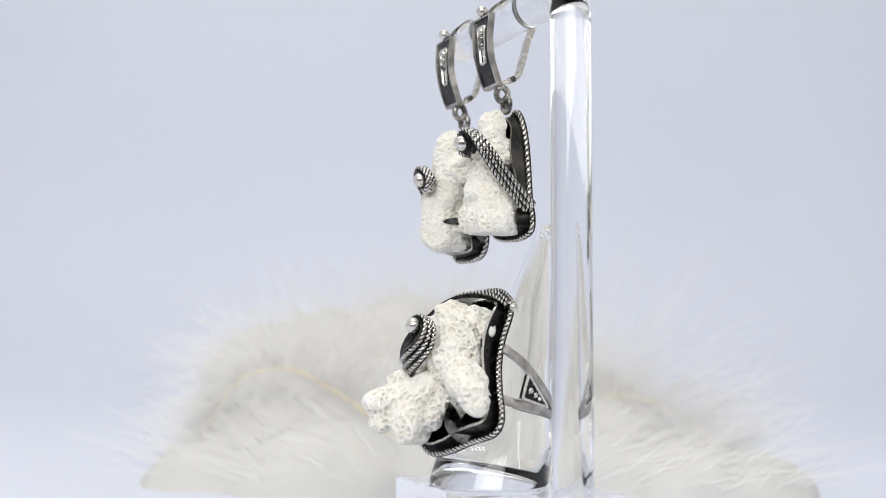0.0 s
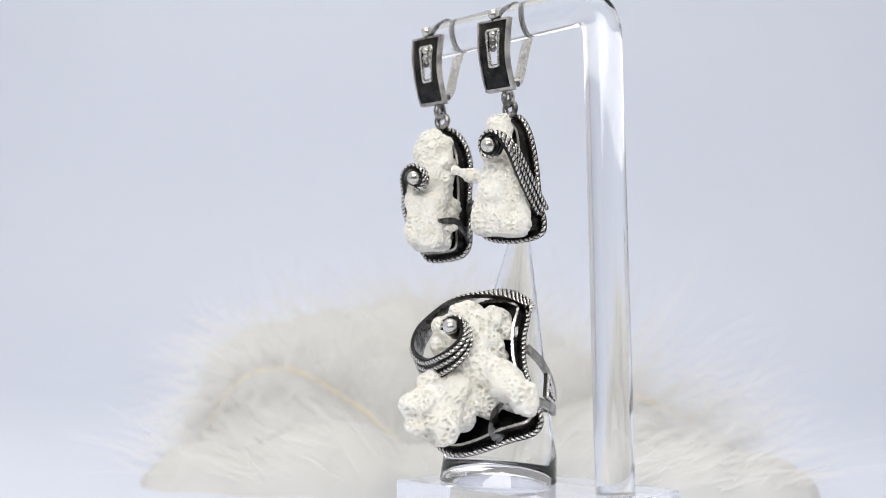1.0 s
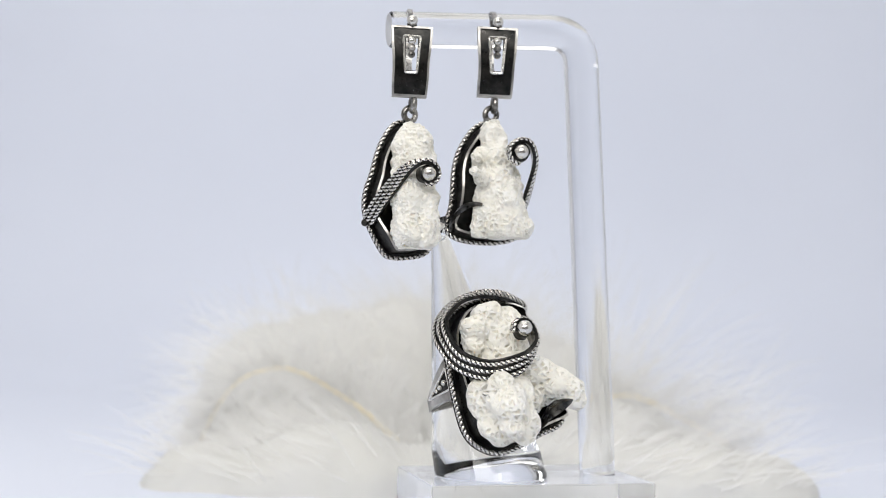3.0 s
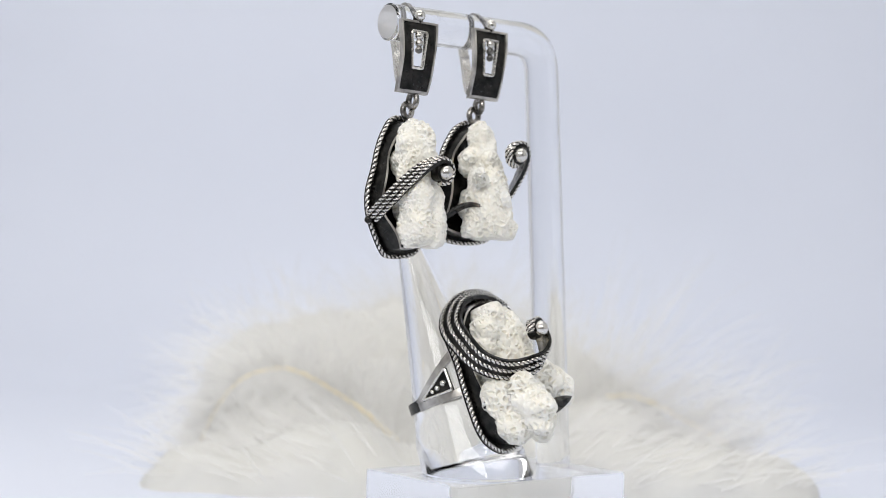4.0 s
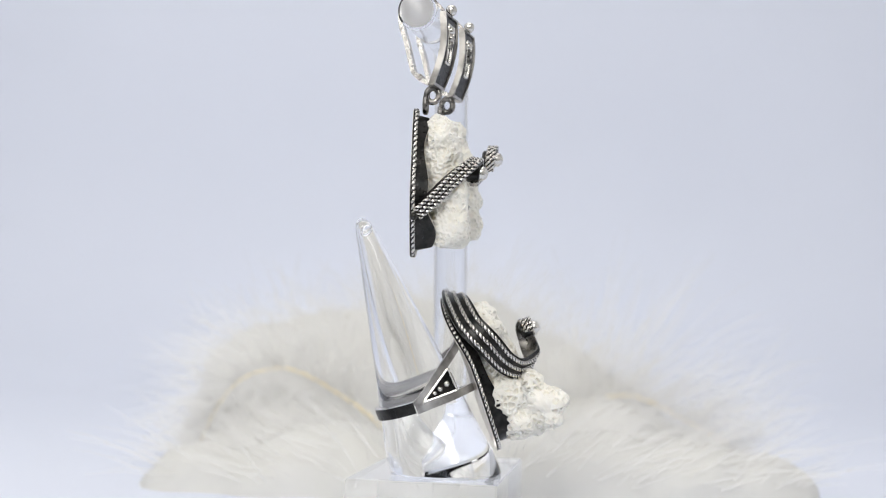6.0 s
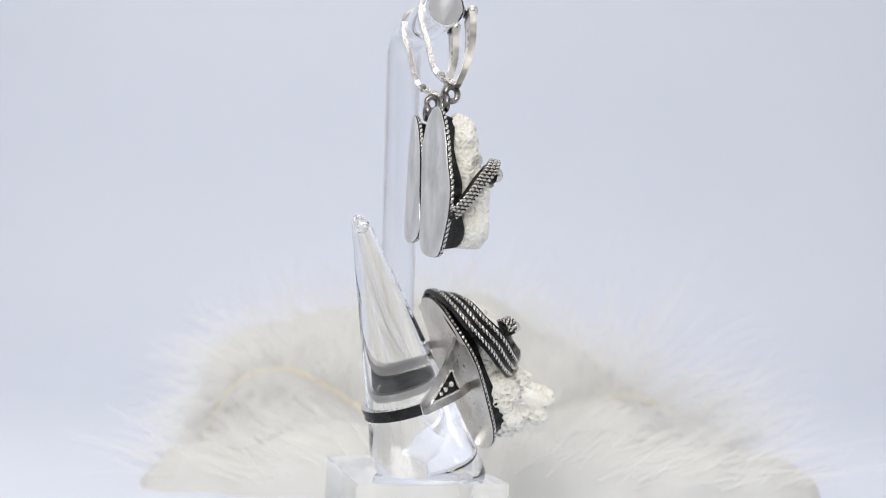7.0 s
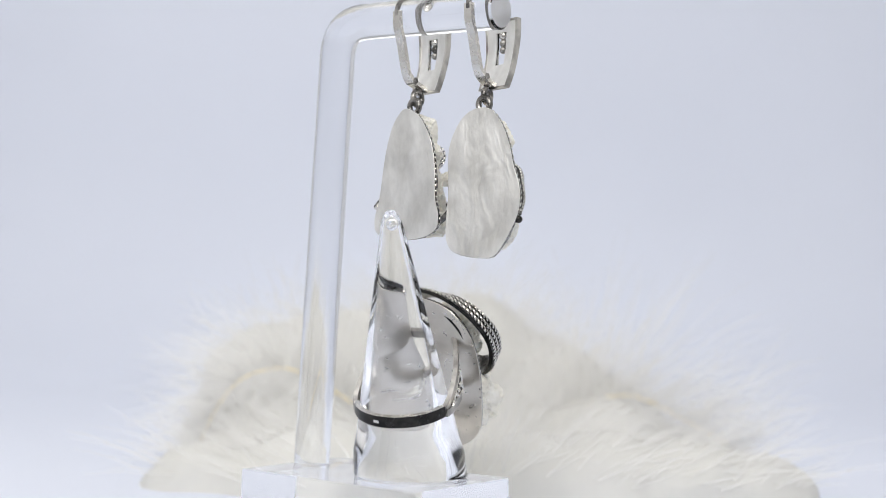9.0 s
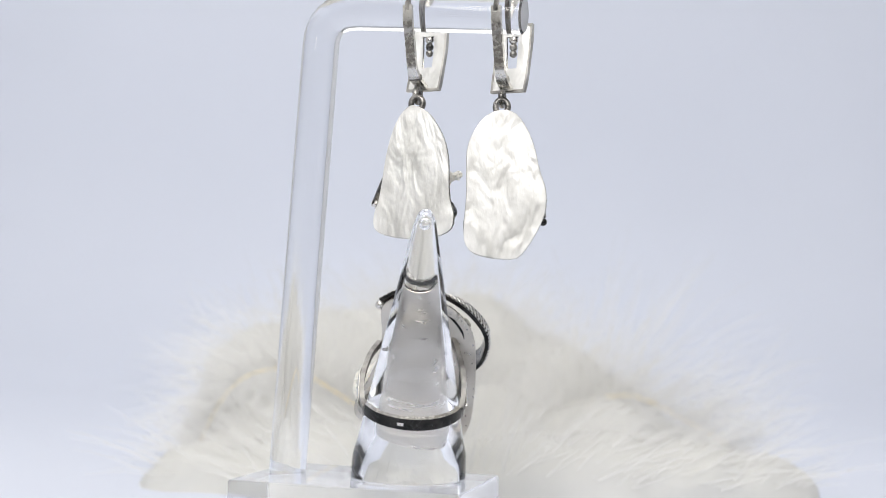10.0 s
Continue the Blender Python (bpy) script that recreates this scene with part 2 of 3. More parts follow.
def room():
    def box(name, a, b, mat=WALL, label="plain white side of a light tent"):
        bm = bmesh.new()
        bmesh.ops.create_cube(bm, size=1, matrix=Matrix.LocRotScale((Vector(a) + Vector(b)) / 2, None, Vector(b) - Vector(a)))
        tagged(part(name, bm, mat, None, smooth=False), label, "wall", kind="structure")
    box("wall_west", (-640, -740, -60), (-600, 900, 920))
    box("wall_east", (600, -740, -60), (640, 900, 920))
    # out of view behind the camera: added grey so the metal mirrors something dark
    box("wall_south", (-600, -740, -60), (600, -700, 920), GREY, "unseen plain grey wall behind the open front, added for dark reflections")
    box("wall_north", (-600, 850, -60), (600, 900, 920))
    # out of view: added dark surface that the silver mirrors from below
    box("reflection_board", (-598, -500, -19), (598, 620, -0.6), UNSEEN_BOARD, "unseen dark board under the paper, added for dark reflections in silver")
    box("floor", (-600, -700, -60), (600, 850, -20))
    box("ceiling", (-640, -740, 920), (640, 900, 960))


# ---- display ----
def stand():
    ob = thing("jewellery_stand", at_mm(15.6, 6.2, 0, 2.7), "clear acrylic jewellery stand with rectangular base and bent rod", "display stand")
    bm = bmesh.new()
    bmesh.ops.create_cube(bm, size=1, matrix=Matrix.LocRotScale((0, 0, 6.02), None, (45.4, 29.6, 11.96)))
    bmesh.ops.bevel(bm, geom=bm.edges[:], offset=0.25, segments=2, affect="EDGES")
    part("base", bm, ACRYLIC, ob, "clear rectangular acrylic block").visible_shadow = False
    inv = at_mm(15.6, 6.2, 0, 2.7).inverted()
    S = lambda x, y, z: (inv @ (Vector((x, y, z)) * MM)) / MM
    low, top, end = Vector((32.2, 7.7, 12.02)), Vector((27.0, 8.4, 104.2)), Vector((-14.2, 6.3, 101.4))
    r = 7.0
    a, b = (low - top).normalized(), (end - top).normalized()
    path = [low, low + (top - low) * 0.5, top + a * r]
    for i in range(1, 8):
        u = i / 8
        path.append((top + a * r) * (1 - u)**2 + top * 2 * u * (1 - u) + (top + b * r) * u**2)
    path += [top + b * r, top + b * 25, end - b * 0.4, end]
    n = len(path)
    fine = [S(*p) for p in path]
    bm = bmesh.new()
    fr = frames_of(fine)
    rings = []
    for i, (p, (t, s, q)) in enumerate(zip(fine, fr)):
        rr = 3.3 if i == n - 1 else 3.68
        rings.append([p + (s * math.cos(2 * math.pi * k / 40) + q * math.sin(2 * math.pi * k / 40)) * rr for k in range(40)])
    skin(bm, rings)
    bm.faces.ensure_lookup_table()
    bm.faces[-1].material_index = 1
    part("post", bm, [ACRYLIC, FROSTED], ob, "bent clear acrylic rod").visible_shadow = False
    MOVING.append(ob)


CONE_LOW, CONE_TIP = Vector((8.4, 3.2, 12.04)), Vector((-0.2, 20.2, 63.2))


def cone():
    """Leaning finger-shaped cone with a rounded tip, cut flat below."""
    m = at_mm(*CONE_LOW)
    ob = thing("ring_cone", m, "clear acrylic leaning ring cone standing on the base", "ring holder")
    axis = CONE_TIP - CONE_LOW
    bm = bmesh.new()
    rings = []
    prof = [(0.0, 10.9), (0.008, 11.3), (0.10, 11.0), (0.16, 10.2)] + [(0.16 + 0.78 * i / 16, 10.2 - (10.2 - 2.15) * i / 16) for i in range(1, 17)]
    prof += [(0.965, 1.75), (0.985, 1.25), (0.996, 0.6)]
    for u, r in prof:
        c = axis * u
        rings.append([c + Vector((math.cos(2 * math.pi * k / 48), math.sin(2 * math.pi * k / 48), 0)) * r for k in range(48)])
    skin(bm, rings)
    part("cone", bm, ACRYLIC, ob).visible_shadow = False
    # added hollow imitates the tip's inner reflection: faces turned to the air inside it
    bm = ball(bmesh.new(), axis * 0.945, 0.8, 1.35)
    hollow = part("tip_reflection", bm, ACRYLIC, ob, "small added hollow in place of the tip's inner reflection")
    hollow.data.flip_normals()
    hollow.visible_shadow = False
    MOVING.append(ob)


# ---- earrings ----
def slab_cells(bm, ss, vs, keep, pos, d0, d1):
    """Cells of a grid kept by keep(i, j), from depth d0 to d1; pos(s, v, d) gives the point."""
    grid = {}

    def vert(i, j, d):
        if (i, j, d) not in grid:
            grid[i, j, d] = bm.verts.new(pos(ss[i], vs[j], d))
        return grid[i, j, d]
    n, m = len(ss) - 1, len(vs) - 1
    on = lambda i, j: 0 <= i < n and 0 <= j < m and keep(i, j)
    for i in range(n):
        for j in range(m):
            if not on(i, j):
                continue
            q = ((i, j), (i + 1, j), (i + 1, j + 1), (i, j + 1))
            bm.faces.new([vert(a, b, d0) for a, b in q])
            bm.faces.new([vert(a, b, d1) for a, b in reversed(q)])
            for (di, dj), (p, r) in zip(((0, -1), (1, 0), (0, 1), (-1, 0)), ((q[0], q[1]), (q[1], q[2]), (q[2], q[3]), (q[3], q[0]))):
                if not on(i + di, j + dj):
                    bm.faces.new((vert(*p, d0), vert(*p, d1), vert(*r, d1), vert(*r, d0)))
    return bm


def lever_back(ob, inv, x, y, z0, z1, yaw, lean, bar_y):
    """Upper half of an earring: bowed front plate, hook over the rod and lever behind."""
    base = at_mm(x, y, z0, yaw)
    h = z1 - z0
    K = inv @ base

    def place(p):
        return (K @ (Vector(p) * MM)) / MM

    def pos(s, v, d):
        w = 3.5 + 0.68 * v - 0.12 * math.sin(math.pi * v) + 0.05 * math.sin(11 * v + z0)
        bow = -1.1 * math.sin(math.pi * v) - lean * v
        return place((s * w, bow + d, v * h))
    ss = [-1, -0.89, -0.46, -0.31, 0.31, 0.46, 0.89, 1]
    vs = [0, 0.035] + [0.035 + (0.33 - 0.035) * k / 4 for k in range(1, 5)] + [0.365] + [0.365 + 0.465 * k / 5 for k in range(1, 6)] + [0.865, 0.92, 0.97, 1]
    m = len(vs) - 1
    slot = lambda i, j: i == 3 and 6 <= j <= 10
    rim = lambda i, j: i in (0, 6) or j in (0, m - 1)
    plate = part("front_plate", slab_cells(bmesh.new(), ss, vs, lambda i, j: not slot(i, j) and not rim(i, j), pos, 0.2, 0.66), DARK, ob, "bowed tapering black oxidised silver plate")
    part("plate_back", slab_cells(bmesh.new(), ss, vs, lambda i, j: not slot(i, j) and not rim(i, j), pos, 0.68, 0.96), BACK, plate, "brushed silver back of the plate")
    part("rim", slab_cells(bmesh.new(), ss, vs, rim, pos, -0.12, 1.1), WORN, plate, "worn silver edge")
    loop = []
    for cs, cv, a0 in ((0.37, 0.82, 0), (-0.37, 0.82, 90), (-0.28, 0.365, 180), (0.28, 0.365, 270)):
        for k in range(5):
            a = radians(a0 + 22.5 * k)
            loop.append(pos(cs + 0.05 * math.cos(a), cv + 0.03 * math.sin(a), 0.12))
    part("slot_frame", tube(bmesh.new(), even(loop, 0.35, True), 0.3, 8, closed=True), SILVER, plate, "bright silver slot frame")
    for k, (v, r) in enumerate(((0.79, 0.88), (0.685, 0.8), (0.59, 0.74))):
        part("granule", ball(bmesh.new(), pos(0, v, 0.3), r), SILVER if k == 0 else ANTIQUE, plate)
    # knob on top
    bm = bmesh.new()
    ball(bm, pos(0, 1.08, -0.1), 1.1)
    part("knob", bm, SILVER, plate, "round silver knob")
    bm = bmesh.new()
    tube(bm, [pos(0, 0.97, 0.9), pos(0, 1.05, 0.6)], 1.0, 12)
    part("collar", bm, DARK, plate)
    # hook over the rod, lever behind and hinge below
    yb = bar_y - y
    top = z1 - z0
    hook = spline([(0, 1.4 - lean, top - 0.4), (0, 1.8 - lean, top + 1.4), (0, yb * 0.5, top + 3.7), (0, yb, top + 4.6), (0, yb + 3.0, top + 3.8), (0, yb + 4.1, top + 2.0), (0, yb + 4.1, top + 0.5)], 26)
    bm = bmesh.new()
    band(bm, [place(p) for p in hook], 0.9, 0.6, [K.to_3x3() @ Vector((1, 0, 0))] * 26)
    part("hook", bm, ANTIQUE, ob, "thin silver ear wire")
    lev = spline([(0, yb + 4.0, top + 1.5), (0, yb + 3.8, top - 1.5), (0, yb + 2.8, top - 4.5), (0, yb + 1.7, 5.0), (0, yb + 1.1, 3.2), (0, yb + 0.0, 2.0), (0, 2.6, 1.2), (0, 1.0, 0.6)], 30)
    bm = bmesh.new()
    band(bm, [place(p) for p in lev], lambda u: 1.9 if u < 0.6 else 2.2, 0.85, [K.to_3x3() @ Vector((1, 0, 0))] * 30)
    bmesh.ops.bevel(bm, geom=[e for e in bm.edges if e.is_manifold and e.calc_face_angle() > 0.8], offset=0.18, segments=2, affect="EDGES")
    lever = part("lever", bm, SILVER, ob, "bright silver lever")
    bm = bmesh.new()
    tube(bm, [place((-1.15, yb - 0.3, 2.0)), place((1.15, yb - 0.3, 2.0))], 0.62, 12)
    part("hinge_pin", bm, ANTIQUE, lever)
    return place


def jump_ring(ob, c, tilt, r=1.15, wire=0.6):
    bm = bmesh.new()
    c = Vector(c)
    d = Vector((math.cos(tilt), math.sin(tilt), 0))
    pts = [c + d * (r * math.cos(2 * math.pi * k / 24)) + Vector((0, 0, 1.15 * r * math.sin(2 * math.pi * k / 24))) for k in range(24)]
    tube(bm, pts, wire, 10, closed=True)
    return part("jump_ring", bm, ANTIQUE, ob, "small silver link")


def leaf(bm, path, width, up):
    """A curved pointed blade with a raised midrib."""
    pts = spline(path, 14)
    fr = frames_of(pts)
    rings = []
    for i, (p, (t, s, q)) in enumerate(zip(pts, fr)):
        u = i / 13
        w = width * (math.sin(math.pi * min(1, 0.18 + 0.82 * u)) ** 0.8 + 0.05)
        side = (up - t * up.dot(t)).normalized()
        n = t.cross(side)
        rings.append([p - side * w, p + n * 0.35 - side * w * 0.4, p + n * 0.6, p + n * 0.35 + side * w * 0.4, p + side * w, p - n * 0.25])
    return skin(bm, rings)


def strap(ob, path, widths, wdirs, count, r, name="strap", thick=0.7, lift=1.0):
    """Dark strip with twisted wires laid side by side on its outer face."""
    n = 48
    pts = spline(path, n)
    W = spline(wdirs, n)
    wid = [w.x for w in spline([(w, 0, 0) for w in widths], n)]
    bm = bmesh.new()
    band(bm, pts, lambda u: wid[round(u * (n - 1))], thick, W, lambda a, b: 1 if b == (0 if lift > 0 else 2) else 0)
    s = part(name, bm, [DARK, ANTIQUE], ob, "curled oxidised silver strap")
    fr = frames_of(pts)
    for k in range(count):
        a = (k + 0.5) / count - 0.5
        line = []
        for i in range(n):
            t = fr[i][0]
            w = (W[i] - t * W[i].dot(t)).normalized()
            line.append(pts[i] + w * (a * wid[i]) + t.cross(w) * (lift * (thick / 2 + r * 0.35)))
        part("twisted_wire", rope(bmesh.new(), line, r, r * 2.4), [SILVER, DARK], s, "twisted silver wire")
    return s


def curl_end(s, c, axis, r, ball_r):
    """Rolled end of a strap: a ridged dark drum with a silver ball set on its face."""
    axis = axis.normalized()
    a = axis.cross(Vector((1, 0, 0))).normalized()
    b = axis.cross(a)
    rings = []
    for h, k in ((-1.5, 0.8), (-1.2, 1.0), (-0.5, 0.92), (-0.1, 1.02), (0.4, 0.94), (0.8, 1.0), (1.0, 0.8), (0.6, 0.6)):
        rings.append([c + axis * h + (a * math.cos(2 * math.pi * i / 24) + b * math.sin(2 * math.pi * i / 24)) * r * k * (1 + 0.04 * math.sin(5 * i)) for i in range(24)])
    part("curl_cup", skin(bmesh.new(), rings), DARK, s, "rolled dark strap end")
    part("curl_ball", ball(bmesh.new(), c + axis * 1.25, ball_r), SILVER, s, "round silver ball")


def setting(ob, outline, rope_r, bezel_h, gap, chin=None):
    """Back plate, twisted edge wire and bezel wall round an outline in x, z."""
    plate = part("back_plate", prism(bmesh.new(), inset(outline, 0.04), -0.42, 0.0, 0.1, None, 1), [BACK, DARK], ob, "hand-hammered bright silver back plate")
    part("front_face", prism(bmesh.new(), inset(outline, 0.3), -0.62, -0.47), DARK, plate, "black oxidised face")
    edge = [p + Vector((0, -0.62, 0)) for p in inset(outline, rope_r * 0.95)]
    part("edge_wire", rope(bmesh.new(), edge, rope_r, rope_r * 2.5, closed=True), [SILVER, DARK], plate, "twisted silver edge wire")
    o, i, q = inset(outline, gap), inset(outline, gap + 1.05), inset(outline, gap + 0.6)
    n = len(o)
    ring = []
    for k in range(n):
        h = -bezel_h * (1 + 0.18 * math.sin(5 * 2 * math.pi * k / n))
        if chin:
            h -= chin[2] * math.exp(-((o[k].x - chin[0])**2 + (o[k].z - chin[1])**2) / 18)
        ring.append([o[k] + Vector((0, -0.6, 0)), q[k] + Vector((0, h, 0)), i[k] + Vector((0, h - 0.1, 0)), i[k] + Vector((0, -0.6, 0))])
    part("bezel", skin(bmesh.new(), ring, closed=True, mats=lambda a, b: 0 if b == 1 else 1), [WORN, DARK], plate, "oxidised bezel wall with worn lip")
    return plate


def P(u, v, w):
    return Vector((u, -w, v))


def flip(seq):
    """Rows of u, v, w, r or u, v, w, u, v, w, r, r to x, y, z."""
    out = []
    for b in seq:
        if len(b) == 4:
            out.append((b[0], -b[2], b[1], b[3]))
        else:
            out.append((b[0], -b[2], b[1], b[3], -b[5], b[4], b[6], b[7]))
    return out


def earring_one():
    m = at_mm(-10.0, 6.73, 54.5, 11.0)
    ob = thing("earring", m, "silver lever-back earring with white coral, strap curling from its outer side", "earring", "pair of coral earrings")
    place = lever_back(ob, m.inverted(), -10.3, 2.6, 87.2, 101.0, -4.0, 2.2, 6.4)
    outline = even(spline([P(*p, 0) for p in ((0, 28.7), (-2.9, 28.0), (-5.1, 25.1), (-6.6, 21.5), (-7.6, 17.4), (-8.9, 13.2), (-8.8, 9), (-7.2, 5.2), (-4.7, 1.3), (-2.7, 0.2), (1.6, 0.4), (5.0, 1.4), (6.5, 3.7), (6.6, 7.5), (6.3, 12.2), (6.4, 17.3), (6.3, 21.2), (5.1, 24.6), (3.0, 27.4))], 200, True), 0.6, True)
    outline = [p + Vector((0, 0.6, 0)) for p in outline]
    setting(ob, outline, 0.44, 2.8, 1.2, (-7.0, 4.0, 2.4))
    jump_ring(ob, (0.0, -1.6, 29.6), radians(0), 1.2)
    jump_ring(ob, (0.1, -2.9, 31.5), radians(85), 1.2)
    bm = coral(flip([(-0.3, 24.0, 4.5, 0.2, 16, 5.4, 3.5, 3.9), (0.2, 16, 5.4, -0.4, 6.4, 6.2, 3.9, 4.0), (-2.4, 22, 4.3, 2.4), (2.8, 20.6, 5.2, 1.9), (2.8, 17, 5.4, 2.0), (-1.6, 23.4, 4.2, -1.6, 5.2, 5.6, 2.6, 3.0), (1.3, 24.2, 4.4, 1.7, 5.0, 5.8, 2.4, 3.1), (-1.4, 15, 7.0, -1.4, 5.5, 7.4, 2.8, 3.0), (1.8, 12, 7.0, 1.6, 5, 7.4, 2.6, 3.0), (3, 6.5, 6, 5.2, 7.4, 6, 1.6, 1.1), (-2.8, 9, 6.5, 2.2), (2.0, 11, 6.8, 2.6), (-1.2, 13, 7.6, 2.4), (1, 7, 8.0, 2.8), (1, 10, 3.5, 4.4), (0, 19, 3, 4.0), (0.5, 5.8, 3.5, 3.4)]), 0.11, 1.0, 0.32, 1, 0.15, 0.26, -0.4, 2.2)
    part("coral", bm, CORAL, ob, "white porous coral branch")
    s = strap(ob, [P(-7.6, 8.0, 0.5), P(-6.9, 10.8, 3.6), P(-5.2, 14.3, 6.8), P(-3.3, 17.4, 10.1), P(-0.7, 18.7, 11.7), P(1.3, 17.9, 11.9), P(1.9, 16.5, 11.6), P(1.2, 15.2, 11.3), P(-0.2, 15.0, 11.1)],
              [3.0, 3.0, 2.9, 2.6, 2.2, 1.9, 1.7, 1.5, 1.3], [P(0.5, -0.5, 0.4), P(0.5, -0.5, 0.5), P(0.4, -0.4, 0.7), P(0.2, -0.3, 0.9), P(0, -0.1, 1), P(0, 0, 1), P(0, 0, 1), P(0, 0, 1), P(0, 0, 1)], 3, 0.42, lift=-1.0)
    curl_end(s, P(0.1, 16.6, 11.2), P(0, 0, 1), 1.75, 1.45)
    part("granule", ball(bmesh.new(), P(-8.4, 7.4, 0.2), 0.75), DARK, ob)
    part("leaf", leaf(bmesh.new(), [P(6.2, 4.4, 0.4), P(6.9, 6.6, 3.4), P(6.3, 8.1, 6.4), P(4.6, 8.2, 8.4), P(3.0, 7.6, 9.2)], 0.8, P(0.2, 1, 0.4)), [BLADE], ob, "curved oxidised silver leaf")
    MOVING.append(ob)


def earring_two():
    m = at_mm(7.8, 7.83, 58.3, 2.5)
    ob = thing("earring", m, "silver lever-back earring with white coral, broad flat lower edge", "earring", "pair of coral earrings")
    lever_back(ob, m.inverted(), 7.2, 2.6, 88.2, 102.0, -4.0, 2.2, 7.2)
    outline = even(spline([P(*p, 0) for p in ((-0.6, 26.2), (-3.6, 24.7), (-5.5, 22.3), (-7.1, 19.2), (-8.0, 15.3), (-8.2, 10.6), (-8.5, 7.6), (-9.3, 4.6), (-8.7, 2.0), (-5.6, 0.5), (-0.2, 0.1), (4.3, 0.7), (6.7, 2.0), (7.0, 4.6), (6.2, 7.3), (5.6, 10.5), (5.0, 15), (4.2, 19), (3.0, 22.6), (1.4, 25.1))], 200, True), 0.6, True)
    outline = [p + Vector((0, 0.9, 0)) for p in outline]
    setting(ob, outline, 0.44, 2.8, 1.2)
    jump_ring(ob, (-0.5, -1.8, 26.9), radians(0), 1.2)
    jump_ring(ob, (-0.2, -3.0, 28.8), radians(85), 1.2)
    bm = coral(flip([(-1.1, 22.6, 4.5, 0.2, 15.5, 5.6, 2.5, 3.1), (0.2, 15.5, 5.6, 1.2, 4.5, 6.4, 3.1, 4.3), (-2.9, 18.0, 5, 2.0), (-1.5, 12.3, 6, -6.4, 13.9, 11.4, 1.7, 1.0), (2.9, 13.8, 6, 1.8), (-0.6, 15, 5.6, -2.3, 3.6, 6.0, 3.0, 3.3), (1.2, 15, 5.6, 4.2, 3.4, 6.0, 2.6, 3.2), (-0.2, 14, 7.0, -1.4, 3.8, 7.6, 2.6, 3.0), (1.4, 12, 7.0, 3.0, 3.6, 7.4, 2.4, 3.0), (1.0, 5.5, 6.4, 3.6), (-0.4, 24.4, 4, 1.5), (-2.4, 6.5, 6.0, 2.4), (3.6, 7.5, 6.0, 2.4), (1.5, 9.0, 8.0, 2.8), (-0.5, 17, 7.0, 2.2), (0.5, 8, 3.0, 4.4), (-1.0, 17, 2.8, 3.4), (1.5, 3.6, 3.2, 3.4)]), 0.11, 1.15, 0.42, 2, 0.0, 0.22, -0.4, 1.4)
    part("coral", bm, CORAL, ob, "white porous coral branch with a side shoot")
    s = strap(ob, [P(6.4, 6.4, 0.2), P(6.5, 8.8, 2.8), P(6.5, 13, 7.0), P(6.1, 17, 10.2), P(4.4, 19.6, 12.0), P(2.4, 20.0, 12.4), P(0.9, 18.7, 12.2), P(1.2, 16.9, 12.0), P(2.7, 16.2, 11.8)],
              [3.0, 3.0, 2.9, 2.6, 2.2, 2.0, 1.8, 1.6, 1.4], [P(-0.5, -0.5, 0.4), P(-0.5, -0.5, 0.5), P(-0.4, -0.4, 0.7), P(-0.2, -0.3, 0.9), P(0, -0.1, 1), P(0, 0, 1), P(0, 0, 1), P(0, 0, 1), P(0, 0, 1)], 3, 0.42, lift=1.0)
    curl_end(s, P(2.6, 18.0, 11.8), P(0, 0, 1), 1.9, 1.5)
    part("granule", ball(bmesh.new(), P(6.8, 7.0, 0.0), 0.7), SILVER, ob)
    part("leaf", leaf(bmesh.new(), [P(-7.9, 2.8, 0.2), P(-8.2, 5.2, 3.2), P(-6.9, 7.2, 6.0), P(-4.8, 7.8, 7.8), P(-2.6, 7.3, 8.8)], 0.65, P(0.2, 1, 0.4)), [BLADE], ob, "curved oxidised silver leaf")
    MOVING.append(ob)


